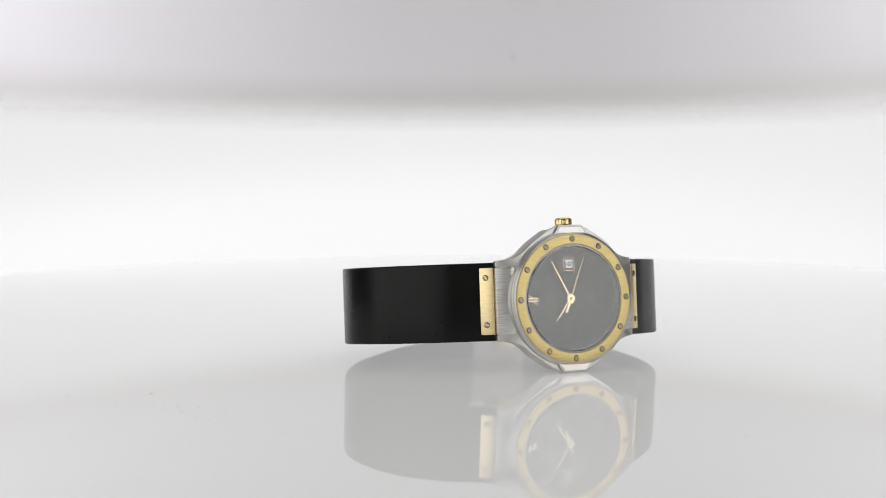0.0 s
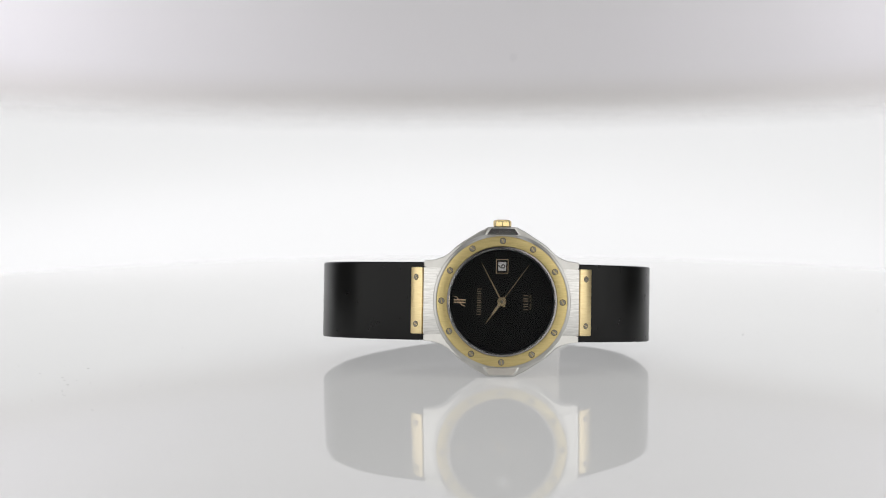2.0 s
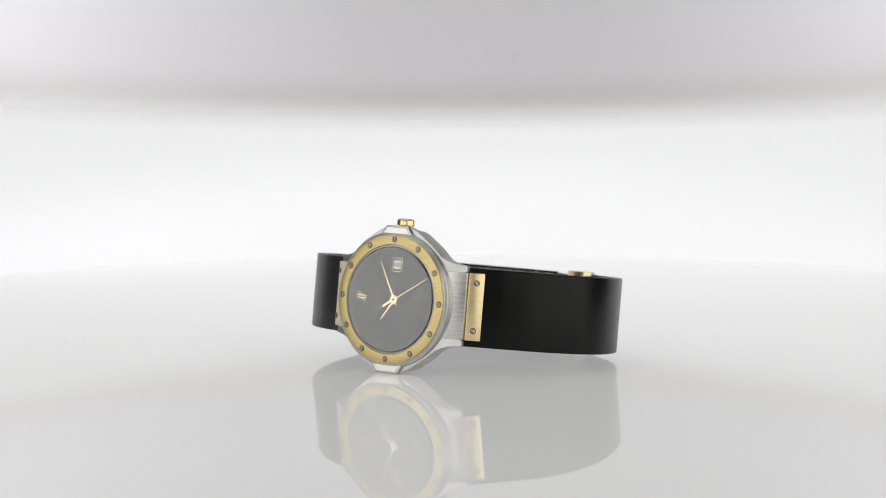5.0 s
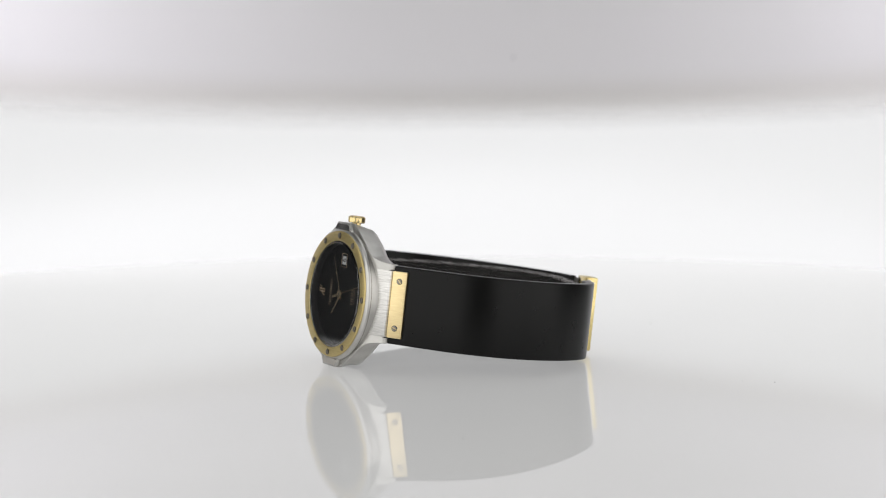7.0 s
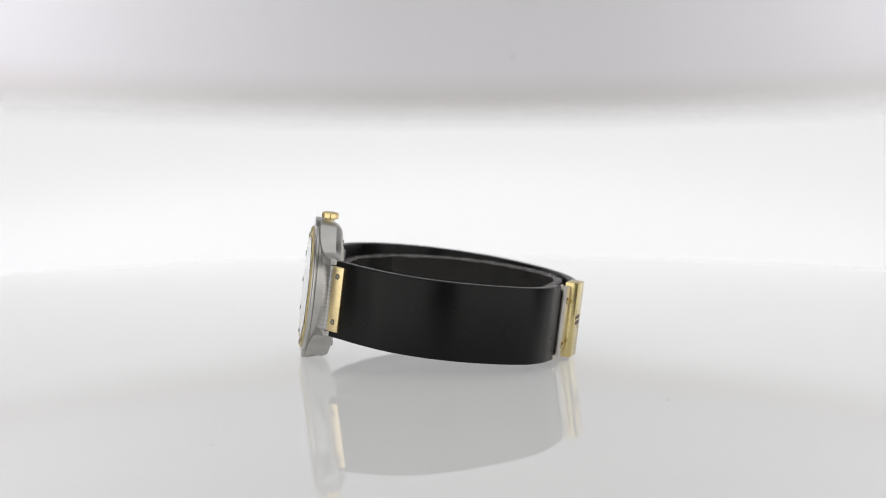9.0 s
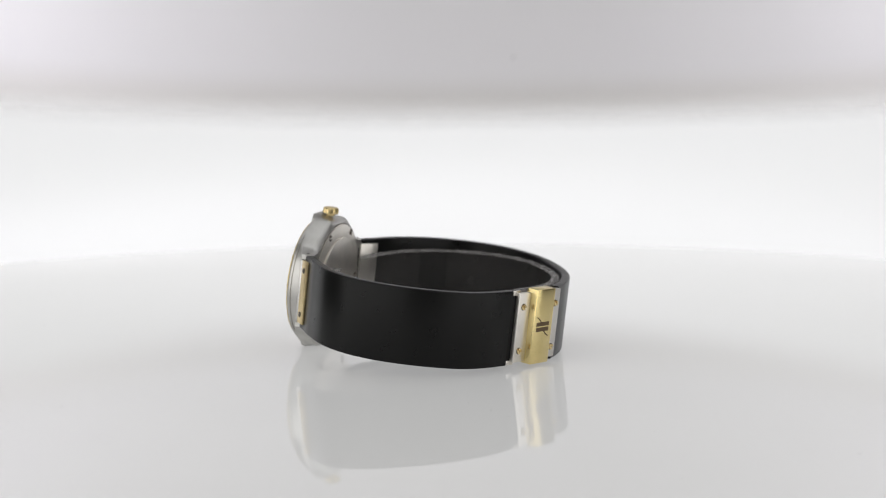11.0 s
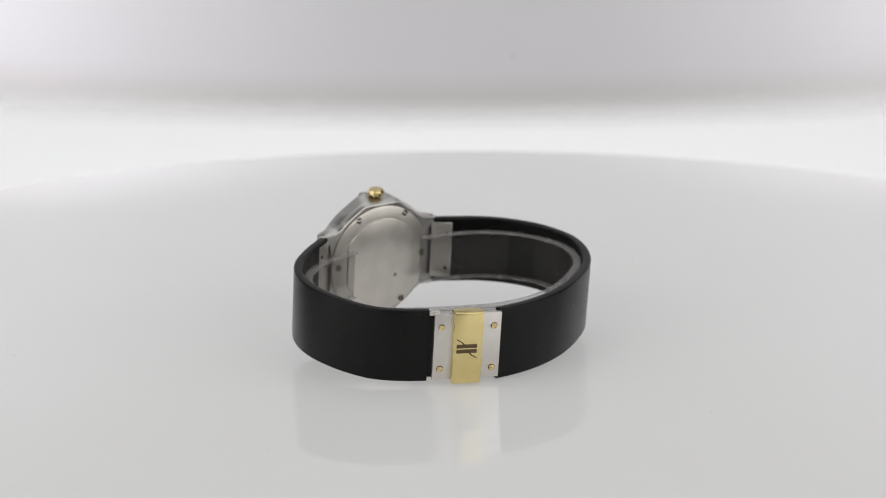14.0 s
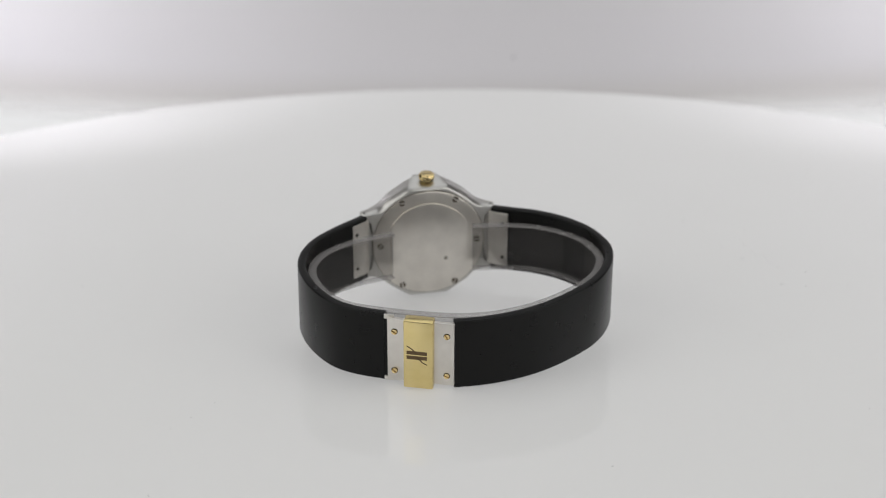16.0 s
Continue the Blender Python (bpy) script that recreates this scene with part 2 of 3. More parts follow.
# ---- the setting ----
def backdrop():
    """The bright sheet behind the turntable and the sheet that hangs before its upper part."""
    bm = bmesh.new()
    cols = []
    for i in range(49):
        a = radians(-60 + i * 120 / 48)
        x, y = 330 * math.sin(a), 430 + 330 * math.cos(a)
        cols.append([bm.verts.new((x, y, z)) for z in (-260, 0, 240)])
    for a, b in zip(cols, cols[1:]):
        for k in range(2):
            bm.faces.new((a[k], a[k + 1], b[k + 1], b[k]))
    ob = part("backdrop", bm, GLOW_SHEET)
    ob.matrix_world = RIG
    tagged(ob, "white sheet with its own even glow, curving behind the turntable", "backdrop", kind="structure")
    bm = bmesh.new()
    cols = []
    for i in range(61):
        a = radians(-80 + i * 160 / 60)
        cols.append([bm.verts.new((212 * math.sin(a), 496 + 212 * math.cos(a), z)) for z in (440, 270, 160, 100, 72, 58, 50, 42)])
    for a, b in zip(cols, cols[1:]):
        for k in range(len(a) - 1):
            bm.faces.new((a[k], a[k + 1], b[k + 1], b[k]))
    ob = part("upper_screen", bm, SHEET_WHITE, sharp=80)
    ob.matrix_world = RIG
    tagged(ob, "matt white curved fabric screen, faint added glow, shade painted on its sheer lower border", "screen", kind="structure")
    speck = part("speck", lathe([(0, -0.3), (0.45, -0.3), (0.6, 0.0), (0, 0.0)], 12), SPECK, ob, "small grey speck on the screen")
    speck.matrix_local = pose(26.7 * MM, 706.1 * MM, 72.4 * MM, 0, 0, -7)


def room():
    for name, b in (("floor", (-900, 900, -1000, 1300, -420, -400)), ("ceiling", (-900, 900, -1000, 1300, 900, 920)),
                    ("wall_back", (-900, 900, 1300, 1320, -420, 920)), ("wall_front", (-900, 900, -1020, -1000, -420, 920)),
                    ("wall_left", (-920, -900, -1020, 1320, -420, 920)), ("wall_right", (900, 920, -1020, 1320, -420, 920))):
        tagged(part(name, box(*b), WALL_GREY), "plain grey studio " + name.split("_")[0], name.split("_")[0], kind="structure")


SPOT = (-85, -43)  # a worn patch of the disc


def turntable():
    hub = new("turntable")
    tagged(hub, "round glossy white acrylic turntable disc with an added even glow", "turntable")
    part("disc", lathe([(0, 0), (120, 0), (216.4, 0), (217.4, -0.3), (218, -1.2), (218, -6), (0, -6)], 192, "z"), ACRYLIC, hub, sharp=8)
    part("axle", lathe([(0, -6.5), (30, -6.5), (30, -22), (18, -40), (0, -40)], 48, "z"), METAL_DARK, hub, "dark metal axle under the disc")
    rnd = random.Random(4)
    speck = None
    for k in range(26):
        r, a = 60 + 140 * rnd.random(), rnd.random() * 6.283
        m = pose(r * MM * math.cos(a), r * MM * math.sin(a), 0, 0, 0, rnd.random() * 180)
        m = m @ Matrix.Diagonal((0.6 + 0.9 * rnd.random(), 0.5 + 0.5 * rnd.random(), 0.6, 1))
        if speck is None:
            speck = part("dust_speck", lathe([(0, 0.01), (0.13, 0.01), (0.1, 0.07), (0, 0.09)], 7, "z"), DUST, hub, "tiny grey speck of dust")
            speck.matrix_local = m
        else:
            again(speck, m)
    for k in range(16):
        m = pose((SPOT[0] + rnd.gauss(0, 7)) * MM, (SPOT[1] + rnd.gauss(0, 9)) * MM, 0, 0, 0, rnd.random() * 180)
        again(speck, m @ Matrix.Diagonal((0.8 + 2.2 * rnd.random(), 0.45, 0.5, 1)))
    base = new("turntable_base")
    tagged(base, "dark metal column carrying the turntable", "base", kind="structure")
    part("column", lathe([(0, -44), (14, -46), (20, -54), (22, -70), (22, -380), (80, -392), (80, -400), (0, -400)], 48, "z"), METAL_DARK, base)
    return hub


# ---- the watch ----
def case_outline():
    """Front outline of the case, a quarter mirrored twice: round, guards at top and bottom, shoulders to four lugs."""
    reach = lambda a: 14.53 + 0.5 * max(0.0, (a - 60) / 12.5) ** 1.4
    flank = [(reach(a) * math.cos(radians(a)), reach(a) * math.sin(radians(a))) for a in range(73, 43, -3)]
    shoulder = [tuple(q) for q in spline([(10.85, 9.72), (12.0, 9.0), (13.7, 8.45), (15.7, 8.2)], 5)]
    right = [(1.6, 15.2), (3.0, 15.15), (3.6, 14.75)] + flank + shoulder + [(15.9, 8.0), (15.9, 7.05), (14.3, 6.3), (13.75, 3.0)]
    right += [(x, -z) for x, z in reversed(right)]
    return [(0.0, 15.2)] + right + [(0.0, -15.05)] + [(-x, z) for x, z in reversed(right)]


def case_mesh():
    """The case body: its shoulders fall back towards the lugs, all its edges are eased."""
    bm = bmesh.new()
    outline = case_outline()

    def front(x):
        k = max(0.0, (abs(x) - 9.0) / 6.9)
        return 1.4 + 2.45 * k ** 1.3

    loops = []
    steps = [("ring", 0, 0), ("front", 0.3, 0.0), ("front", 0.15, 0.04), ("front", 0.04, 0.14), ("front", 0, 0.3),
             ("back", 0, 1.3), ("back", 0.3, 0.55), ("back", 0.62, 0.14), ("back", 0.85, 0.0), ("ring_back", 0, 0)]
    for kind, inset, depth in steps:
        loop = []
        for x, z in outline:
            r = math.hypot(x, z)
            if kind == "ring":
                loop.append(bm.verts.new((x / r * 11.4, 1.4, z / r * 11.4)))
            elif kind == "ring_back":
                loop.append(bm.verts.new((x / r * 11.0, 6.2, z / r * 11.0)))
            else:
                k = (r - inset) / r
                if kind == "back" and abs(z) > 14.3:
                    k *= 14.3 / abs(z)
                loop.append(bm.verts.new((x * k, front(x) + depth if kind == "front" else 6.2 - depth, z * k)))
        loops.append(loop)
    n = len(outline)
    for a, b in zip(loops, loops[1:]):
        for i in range(n):
            bm.faces.new((a[i], a[(i + 1) % n], b[(i + 1) % n], b[i]))
    return bm


def emblem(bars, strokes, y0, y1):
    """A plain two-bar mark with slanting strokes."""
    made = [box(x0, x1, y0, y1, z0, z1) for x0, x1, z0, z1 in bars]
    for (xa, za), (xb, zb), w in strokes:
        d = Vector((xb - xa, zb - za)).normalized()
        n = Vector((-d.y, d.x)) * w / 2
        made.append(prism([(xa + n.x, za + n.y), (xb + n.x, zb + n.y), (xb - n.x, zb - n.y), (xa - n.x, za - n.y)], y0, y1))
    return join(*made)


def hand_mesh(length, w0, w1, tail, y, thick=0.09):
    bm = prism([(-w0 / 2, -tail), (w0 / 2, -tail), (w0 / 2, 0), (w1 / 2, length * 0.97), (0, length), (-w1 / 2, length * 0.97), (-w0 / 2, 0)], y, y + thick)
    return bm


def watch():
    root = new("wristwatch")
    tagged(root, "steel and gold wristwatch with black dial and closed black rubber strap", "wristwatch")

    # case
    case = part("case", case_mesh(), STEEL, root, "polished stainless steel case", sharp=20)
    part("case_ring", lathe([(11.3, 0.34), (13.36, 0.34), (13.46, 0.5), (13.74, 0.64), (13.92, 0.74), (14.0, 0.88), (14.0, 1.2), (13.9, 1.27), (13.8, 3.4), (11.3, 3.4)], 160), STEEL, case)
    part("seam", lathe([(13.7, 1.27), (13.94, 1.27), (13.94, 1.4), (13.7, 1.4)], 160), SCREW_STEEL, case, "dark seam round the case ring")
    part("case_back", lathe([(0, 6.0), (13.2, 6.0), (13.2, 6.4), (12.9, 6.56), (8.6, 6.56), (8.5, 6.3), (0, 6.3)], 96), STEEL_BACK, case, "satin steel case back")
    flat = []
    for k in range(72):
        a = 2 * math.pi * k / 72
        flat.append((max(-9.1, min(9.1, 10.25 * math.cos(a))), 10.25 * math.sin(a)))
    part("back_seam", lathe([(13.1, 6.1), (13.38, 6.1), (13.38, 6.22), (13.1, 6.22)], 96), SCREW_STEEL, case, "dark gap round the case back")
    part("back_plate", prism(flat, 6.3, 7.06, "y", 0.12), STEEL_BACK, case, "flat satin plate with two straight sides")
    back_screw = part("screw", screw_mesh(0.74, 0.2), SCREW_DARK, case, "dark slotted screw")
    part("pit", lathe([(0, 7.05), (0.5, 7.05), (0.4, 7.08), (0, 7.08)], 14), SCREW_STEEL, case, "small dark pit in the case back").location = (-4.0 * MM, 0, -4.2 * MM)
    turn = Matrix.Rotation(radians(180), 4, "Z")
    spots = [(6.3, 10.75), (-6.3, 10.75), (6.3, -10.75), (-6.3, -10.75), (11.5, 0.0), (-11.5, 0.0)]
    for i, (x, z) in enumerate(spots):
        m = pose(x * MM, 6.52 * MM, z * MM) @ turn @ pose(0, 0, 0, 0, 35 * i, 0)
        if i == 0:
            back_screw.matrix_local = m
        else:
            again(back_screw, m)
    for s in (1, -1):
        guard = part("guard", prism([(-3.75, s * 13.3), (-3.55, s * 13.8), (-2.7, s * 15.18), (2.7, s * 15.18), (3.55, s * 13.8), (3.75, s * 13.3)], 0.58, 1.6, "y", 0.14), STEEL, case, "bevelled steel guard")
        part("facet", prism([(-3.3, s * 13.5), (-3.2, s * 13.75), (-2.45, s * 14.82), (2.45, s * 14.82), (3.2, s * 13.75), (3.3, s * 13.5)], 0.46, 0.7, "y", 0.07), STEEL_MIRROR if s > 0 else STEEL_BACK, guard, "polished facet", smooth=False)

    # crown
    petals = lambda a: 0.03 * math.cos(8 * a)
    crown = part("crown", join(lathe([(0, 14.8), (1.0, 14.8), (1.0, 15.3), (0, 15.3)], 24, "z"),
                               lathe([(0, 15.25), (1.55, 15.25), (1.8, 15.4), (1.8, 16.35), (1.55, 16.65), (1.1, 16.75), (0, 16.78)], 64, "z", petals)),
                 GOLD, root, "fluted gold crown", sharp=40)
    crown.location = (0, 3.6 * MM, 0)

    # bezel and its screws
    bezel = part("bezel", lathe([(11.3, 0.5), (11.2, 0.35), (11.2, 0.12), (11.3, 0.0), (13.05, 0.0), (13.24, 0.1), (13.28, 0.3), (13.28, 0.5)], 160), GOLD_BRUSHED, root, "brushed gold bezel")
    first = part("screw", screw_mesh(0.53, 0.28), SCREW_STEEL, bezel, "slotted steel screw")
    seat = part("screw_seat", lathe([(0.5, 0.03), (0.64, 0.03), (0.64, -0.012), (0.5, -0.012)], 20), SLOT_AND_SHADE_DARK, bezel, "dark seat round a screw")
    tilt = (70, 55, 40, 62, 30, 48, 85, 40, 60, 75, 52, 35)
    for i in range(12):
        a = radians(30 * i)
        m = pose(12.3 * MM * math.sin(a), 0.08 * MM, 12.3 * MM * math.cos(a), 0, tilt[i], 0)
        if i == 0:
            first.matrix_local = m
            seat.location = (0, 0, 12.3 * MM)
        else:
            again(first, m)
            again(seat, pose(12.3 * MM * math.sin(a), 0, 12.3 * MM * math.cos(a)))

    # dial
    part("gasket", lathe([(10.86, 0.16), (11.28, 0.22), (11.28, 0.6), (10.86, 0.6)], 128), STEEL_INNER, bezel, "dark polished ring round the crystal")
    dial = part("dial", lathe([(0, 1.0), (10.75, 1.0), (10.75, 1.1), (0, 1.1)], 96), DIAL_BLACK, root, "glossy black dial")
    part("inner_ring", lathe([(10.58, 0.98), (10.72, -0.72), (11.2, -0.72), (11.2, 0.98)], 128), REHAUT, dial)
    part("date_frame", join(box(-1.25, 1.25, 0.96, 0.99, 8.5, 8.62), box(-1.25, 1.25, 0.96, 0.99, 5.72, 5.84),
                            box(-1.25, -1.13, 0.96, 0.99, 5.84, 8.5), box(1.13, 1.25, 0.96, 0.99, 5.84, 8.5)), PRINT_GOLD, dial, "thin gold date frame")
    part("date_disc", box(-0.80, 0.80, 0.96, 0.99, 6.28, 8.05), DATE_WHITE, dial, "white date disc")
    figure = bpy.data.curves.new("date_figure", "FONT")
    figure.body, figure.size, figure.align_x, figure.align_y = "6", 2.05 * MM, "CENTER", "CENTER"
    figure.extrude = 0.005 * MM
    figure.materials.append(INK)
    fo = new("date_figure", figure)
    fo.parent = dial
    fo.matrix_local = Matrix.Translation((0, 0.945 * MM, 7.17 * MM)) @ Matrix.Rotation(radians(90), 4, "X") @ Matrix.Rotation(radians(90), 4, "Z")
    part("emblem", emblem([(-9.75, -7.35, 0.10, 0.38), (-9.75, -7.35, -0.42, -0.14)],
                          [((-9.8, 1.0), (-9.1, 0.75), 0.16), ((-9.1, 0.75), (-8.75, 0.2), 0.2), ((-8.5, -0.2), (-8.1, -0.8), 0.2), ((-8.1, -0.8), (-7.4, -1.05), 0.16)], 0.95, 0.99), PRINT_GOLD, dial, "gold two-bar mark")
    words = [(-5.05, 0.86, -2.72, 0.93, 6, 0.74), (4.45, 0.95, -1.65, 1.1, 3, 0.96), (5.7, 0.34, -1.6, 0.54, 6, 0.40), (9.55, 0.16, -2.3, 0.34, 5, 0.18)]
    for x, w, z, step, count, h in words:
        for k in range(count):
            zk = z + k * step
            part("printed_bar", join(box(x, x + w, 0.97, 0.99, zk, zk + h * 0.18), box(x, x + w, 0.97, 0.99, zk + h * 0.68, zk + h * 0.86)), PRINT_FAINT, dial)

    # running hands
    DEEP = 1.05 * MM
    dial.location = (0, DEEP, 0)
    part("minute_hand", hand_mesh(8.9, 0.36, 0.13, 1.2, 0.68), HAND_GOLD, root, "slim gold minute hand").matrix_local = pose(0, DEEP, 0, 0, -28.2, 0)
    part("hour_hand", hand_mesh(5.6, 0.40, 0.17, 1.0, 0.82), HAND_GOLD, root, "slim gold hour hand").matrix_local = pose(0, DEEP, 0, 0, -144.5, 0)
    second = part("second_hand", join(hand_mesh(9.3, 0.17, 0.09, 0.5, 0.55, 0.06), box(-0.24, 0.24, 0.55, 0.62, -3.1, -0.4),
                                      lathe([(0, 0.50), (0.92, 0.50), (0.92, 0.66), (0, 0.66)], 32)), HAND_GOLD, root, "thin gold second hand with a counterweight")
    part("hand_pin", lathe([(0, 0.42), (0.26, 0.42), (0.3, 0.48), (0.3, 1.0), (0, 1.0)], 24), SCREW_STEEL, root).location = (0, DEEP, 0)
    glass = part("crystal", lathe([(0, -0.10), (10.66, -0.10), (10.84, 0.06), (10.84, 0.36), (0, 0.36)], 128), SAPPHIRE, root, "flat clear sapphire crystal", sharp=20)
    glass.visible_shadow = False

    # links and gold plates that hold the strap
    for s in (1, -1):
        name = "link"
        pts = [(12.4, 2.3), (13.3, 2.72), (15.95, 3.96), (15.95, 5.5), (12.4, 5.5)]
        part(name, prism([(s * x, y) for x, y in pts], -6.84, 6.84, "z", 0.12), STEEL_BRUSHED, root, "brushed steel link between the lugs", sharp=25)
        # dark filler strips stand in for the thin shadow lines beside the link
        for lo, hi in ((6.845, 7.045), (-7.045, -6.845)):
            part("gap_shade", prism([(s * x, y + 0.3) for x, y in ((13.6, 2.86), (15.8, 3.9), (15.8, 5.1), (13.6, 5.1))], lo, hi, "z"), SLOT_AND_SHADE_DARK, root, "dark strip painted in as shade beside the link")
        ang = 40
        plate = part("plate", box(-1.6, 1.6, 0.0, 0.75, -6.85, 6.85, 0.16), GOLD_PLATE, root, "satin gold plate with two screws")
        plate.matrix_local = pose(s * 17.5 * MM, 5.42 * MM, 0, 0, 0, s * ang)
        sc = part("screw", screw_mesh(0.52, 0.26), SCREW_STEEL, plate, "slotted steel screw")
        sc.matrix_local = pose(0, 0.05 * MM, 4.81 * MM, 0, 50, 0)
        again(sc, pose(0, 0.05 * MM, -4.81 * MM, 0, 20, 0))
        ring = part("screw_seat", lathe([(0.5, 0.03), (0.63, 0.03), (0.63, -0.012), (0.5, -0.012)], 20), SLOT_AND_SHADE_DARK, plate, "dark seat round a screw")
        ring.location = (0, 0, 4.81 * MM)
        again(ring, pose(0, 0, -4.81 * MM))
        inner = part("inner_plate", box(min(-3.2 * s, 1.7 * s), max(-3.2 * s, 1.7 * s), 0.0, 0.6, -6.7, 7.0, 0.12), STEEL_SATIN, root, "satin steel plate inside the strap")
        inner.matrix_local = pose(s * 17.2 * MM, 7.75 * MM, 0, 0, 0, s * 33)
        hole = part("screw", lathe([(0, 0), (0.45, 0), (0.45, 0.12), (0, 0.12)], 16), SLOT_AND_SHADE_DARK, inner, "dark screw end")
        hole.matrix_local = pose(s * 0.5 * MM, 0.55 * MM, 4.4 * MM)
        again(hole, pose(s * 0.5 * MM, 0.55 * MM, -4.4 * MM))
        for zz in (7.45, -7.45):
            pin = part("lug_pin", lathe([(0, -0.2), (0.4, -0.2), (0.4, 0.05), (0, 0.05)], 14, "z"), SLOT_AND_SHADE_DARK, case)
            pin.matrix_local = pose(s * 14.9 * MM, 4.9 * MM, (8.22 if zz > 0 else -8.22) * MM, 0 if zz > 0 else 180, 0, 0)

    # strap: a short and a long half, closed by the clasp
    short = spline([(15.7, 4.9), (18.6, 7.0), (22.6, 9.9), (28.0, 14.8), (31.6, 20.6), (33.2, 27.0), (32.9, 33.2), (31.2, 39.6), (28.05, 45.7), (23.45, 49.75), (17.95, 52.7)])
    long = spline([(-15.7, 4.9), (-18.6, 6.3), (-25.4, 9.6), (-31.0, 14.1), (-35.5, 20.6), (-37.6, 28.6), (-36.8, 35.2), (-33.9, 41.5), (-29.4, 47.0),
                   (-22.4, 52.2), (-15.2, 56.0), (-8.2, 58.1), (-1.9, 58.9), (3.9, 58.8)])
    part("strap_half", band(short, 1.9, -8.15, 7.9, 0.35, 1.0), RUBBER, root, "black rubber strap half", sharp=50)
    part("strap_half", band(long, 1.9, -8.15, 7.9, 0.35, -1.0), RUBBER, root, "black rubber strap half", sharp=50)
    part("strap_tongue", band(spline([(19.2, 51.75), (18.2, 52.4), (16.6, 53.45)], 4), 1.5, -7.1, 6.9, 0.25, 1.0), RUBBER, root, "black rubber tongue under the clasp plate", sharp=50)
    cuff = spline([(9.2, 9.0), (14.5, 10.2), (20.0, 12.2), (25.8, 16.2), (29.5, 21.6), (30.9, 27.3), (30.6, 32.8), (29.1, 38.6), (26.3, 43.9), (21.6, 47.7),
                   (13.0, 52.0), (3.0, 55.6), (-4.0, 56.2), (-9.0, 55.5), (-15.0, 53.6), (-21.6, 50.0), (-28.2, 45.0), (-32.2, 40.3), (-34.8, 34.6), (-35.5, 28.6), (-33.7, 21.2), (-29.6, 15.4), (-24.4, 11.4), (-17.8, 9.0), (-10.2, 7.9)], 6)
    slope = Matrix(((1, 0, 0, 0), (0, 1, 0, 0), (0, 0.055, 1, -0.055 * 24 * MM), (0, 0, 0, 1)))
    cu = part("display_cuff", band(cuff, 0.7, -5.5, 5.2, 0.2, 1.0), CLEAR, root, "clear plastic cuff that keeps the strap round", sharp=50)
    cu.data.transform(slope)
    cu.visible_shadow = False
    for lo in (5.2, -5.95):
        rim = part("cuff_edge", band(cuff, 1.8, lo, lo + 0.45, 0.12, 1.0), FROSTED, cu, "frosted edge of the plastic cuff", sharp=50)
        rim.data.transform(slope)

    # clasp
    clasp = part("clasp_plate", box(0, 14.4, 0.0, 1.0, -7.3, 7.6, 0.12), STEEL_SATIN, root, "satin steel clasp plate")
    angle = math.degrees(math.atan2(5.2, -13.3))
    clasp.matrix_local = pose(17.48 * MM, 54.12 * MM, 0, 0, 0, angle)
    for lo, hi in ((6.95, 8.0), (-8.0, -7.0)):
        part("backing", box(-0.9, 1.2, 0.95, 1.35, lo, hi, 0.08), STEEL_SATIN, clasp, "thin steel backing behind the strap end")
    cover = part("clasp_cover", box(3.8, 10.15, -1.75, 1.2, -7.75, 8.4, 0.3), GOLD_COVER, clasp, "polished gold clasp cover")
    part("emblem", emblem([(4.5, 8.9, -0.02, 0.85), (4.5, 8.9, -1.15, -0.28)],
                          [((4.55, 2.0), (5.6, 1.35), 0.24), ((5.6, 1.35), (6.5, 0.4), 0.3), ((6.9, -0.6), (7.8, -1.65), 0.3), ((7.8, -1.65), (8.9, -2.3), 0.24)], -1.77, -1.65), ENGRAVED, clasp, "dark engraved two-bar mark").location = (0, 0, 0.45 * MM)
    part("inner_frame", join(box(1.2, 13.2, 1.05, 1.7, 3.2, 6.2), box(1.2, 13.2, 1.05, 1.7, -6.2, -3.2), box(1.2, 4.2, 1.05, 1.7, -3.2, 3.2), box(10.2, 13.2, 1.05, 1.7, -3.2, 3.2),
                             box(4.2, 10.2, 1.25, 1.3, -3.2, 3.2)), STEEL_SATIN, clasp, "satin steel frame inside the clasp")
    sc = part("screw", screw_mesh(0.62, 0.42), GOLD_SCREW, clasp, "slotted gold screw")
    sc.matrix_local = pose(1.55 * MM, 0.05 * MM, 4.6 * MM, 0, 35, 0)
    again(sc, pose(1.55 * MM, 0.05 * MM, -4.85 * MM, 0, 40, 0))
    again(sc, pose(12.83 * MM, 0.05 * MM, 4.55 * MM, 0, 60, 0))
    again(sc, pose(12.83 * MM, 0.05 * MM, -5.0 * MM, 0, 20, 0))
    ring = part("screw_seat", lathe([(0.6, 0.03), (0.74, 0.03), (0.74, -0.012), (0.6, -0.012)], 20), SLOT_AND_SHADE_DARK, clasp, "dark seat round a screw")
    ring.location = (1.55 * MM, 0, 4.6 * MM)
    for x, z in ((1.55, -4.85), (12.83, 4.55), (12.83, -5.0)):
        again(ring, pose(x * MM, 0, z * MM))
    return root, second


def main():
    backdrop()
    room()
    disc = turntable()
    root, second = watch()
    return disc, root, second


disc, wrist, second = main()


# ---- what moves ----
def table_tilt(t):
    """Degrees by which the turntable leans towards the camera."""
    if t <= 10.1:
        return 0.0
    if t < 11.1:
        return 1.4 * (t - 10.1) ** 2
    return 1.4 + 2.8 * (t - 11.1)


def turn_angle(t):
    return 25.144 - 12.15 * t + 0.0117 * (t - 8) ** 2 + 0.066 * math.sin(t / 16 * 6.2832) - 0.857 * math.cos(t / 16 * 6.2832)


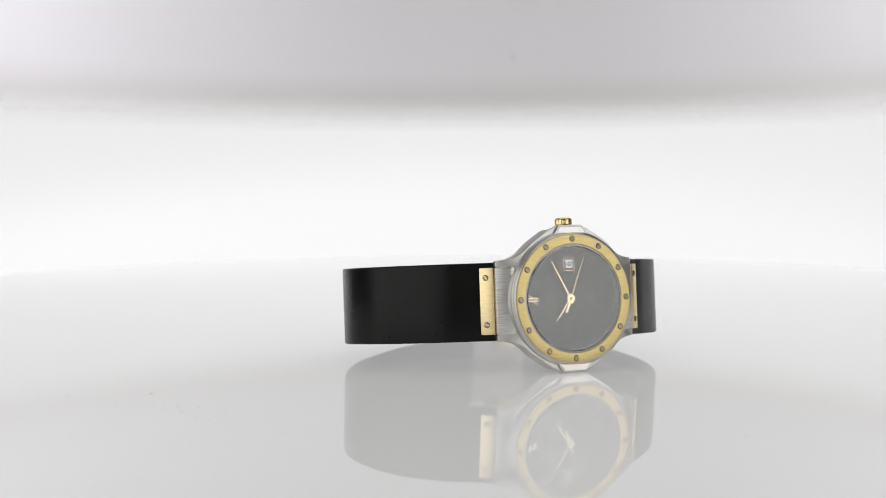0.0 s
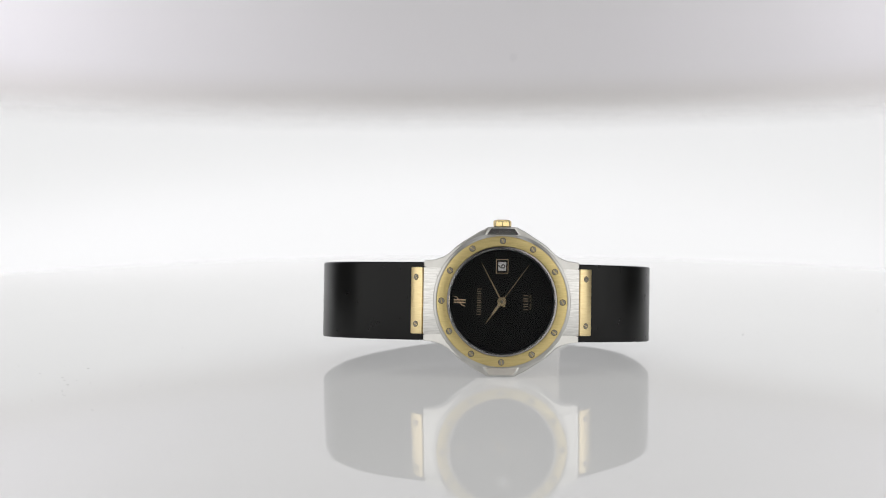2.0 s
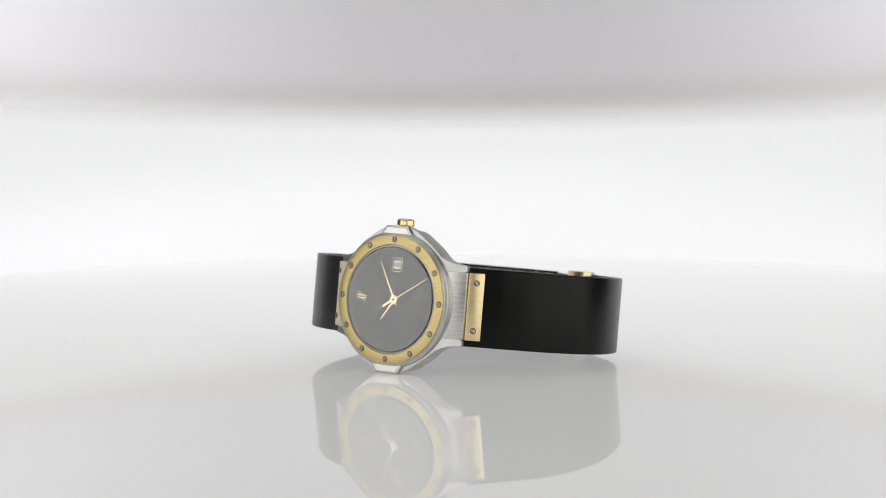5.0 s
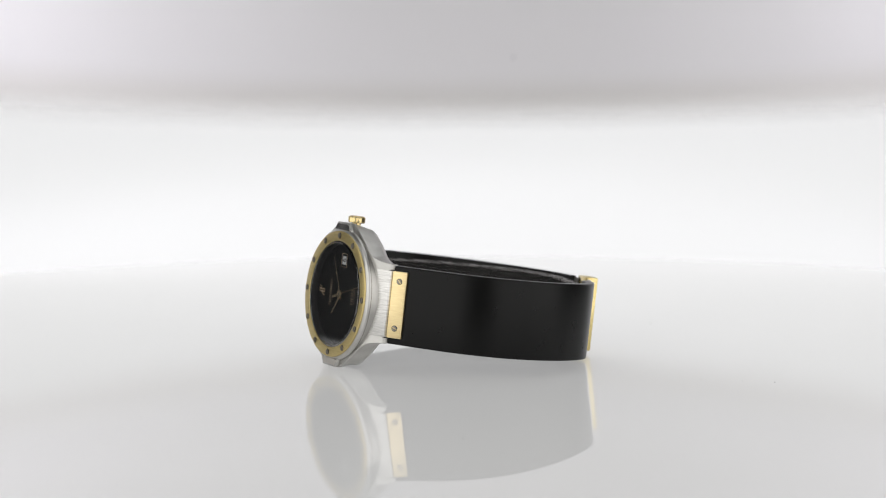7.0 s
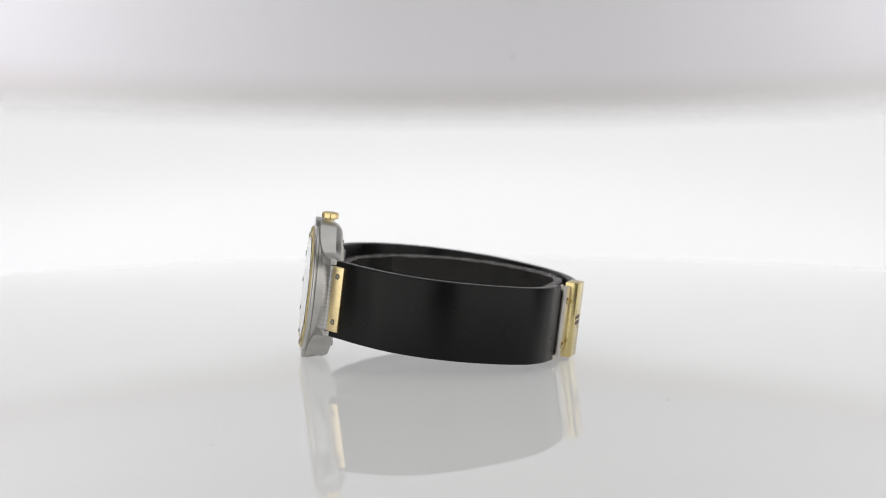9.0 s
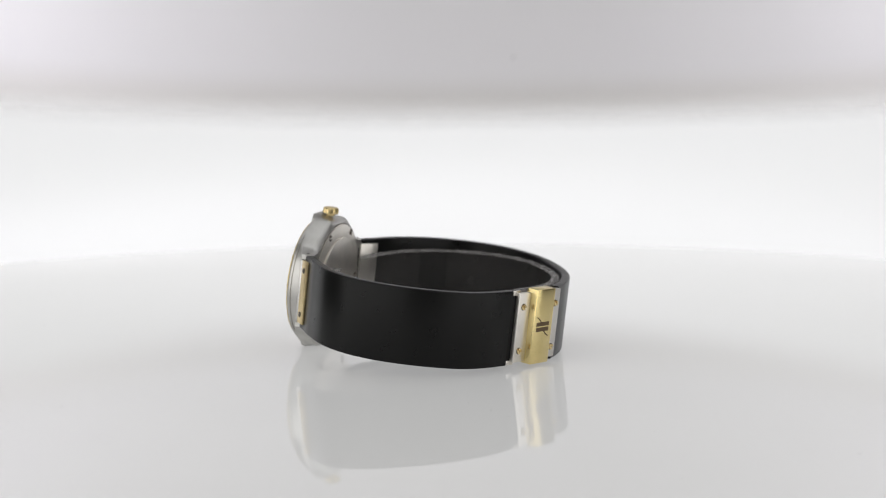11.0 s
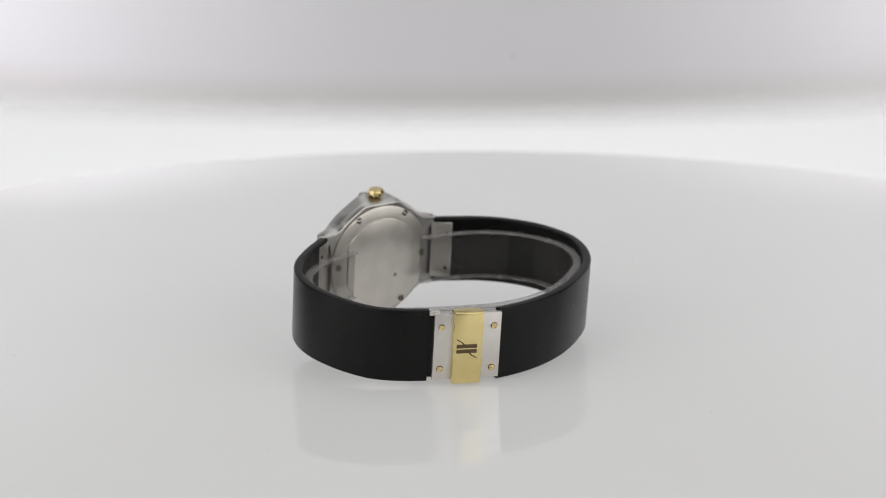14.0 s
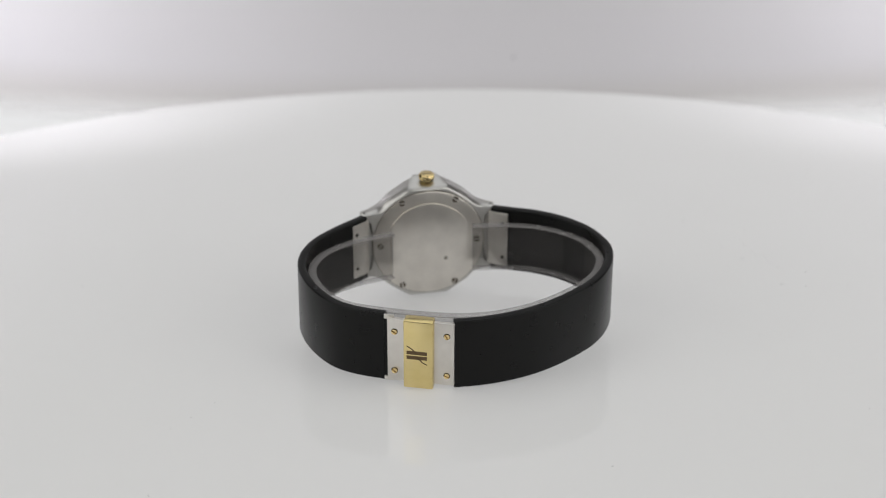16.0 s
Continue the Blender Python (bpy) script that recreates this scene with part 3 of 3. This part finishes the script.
def motions():
    at_rest = pose(4.59 * MM, -37.595 * MM, 15.407 * MM) @ Matrix.Rotation(radians(-6.759), 4, "X") @ Matrix.Rotation(radians(1.019), 4, "Y")
    disc_rows, watch_rows, hand_rows = [], [], []
    for k in range(33):
        t = k * 0.5
        turned = Matrix.Rotation(radians(table_tilt(t)), 4, "X") @ Matrix.Rotation(radians(turn_angle(t)), 4, "Z")
        disc_rows.append((t, turned))
        watch_rows.append((t, turned @ at_rest))
        hand_rows.append((t, pose(0, 1.05 * MM, 0, 0, 21.3 + 7.5 * t, 0)))
    walk(disc, disc_rows)
    walk(wrist, watch_rows)
    walk(second, hand_rows)


motions()
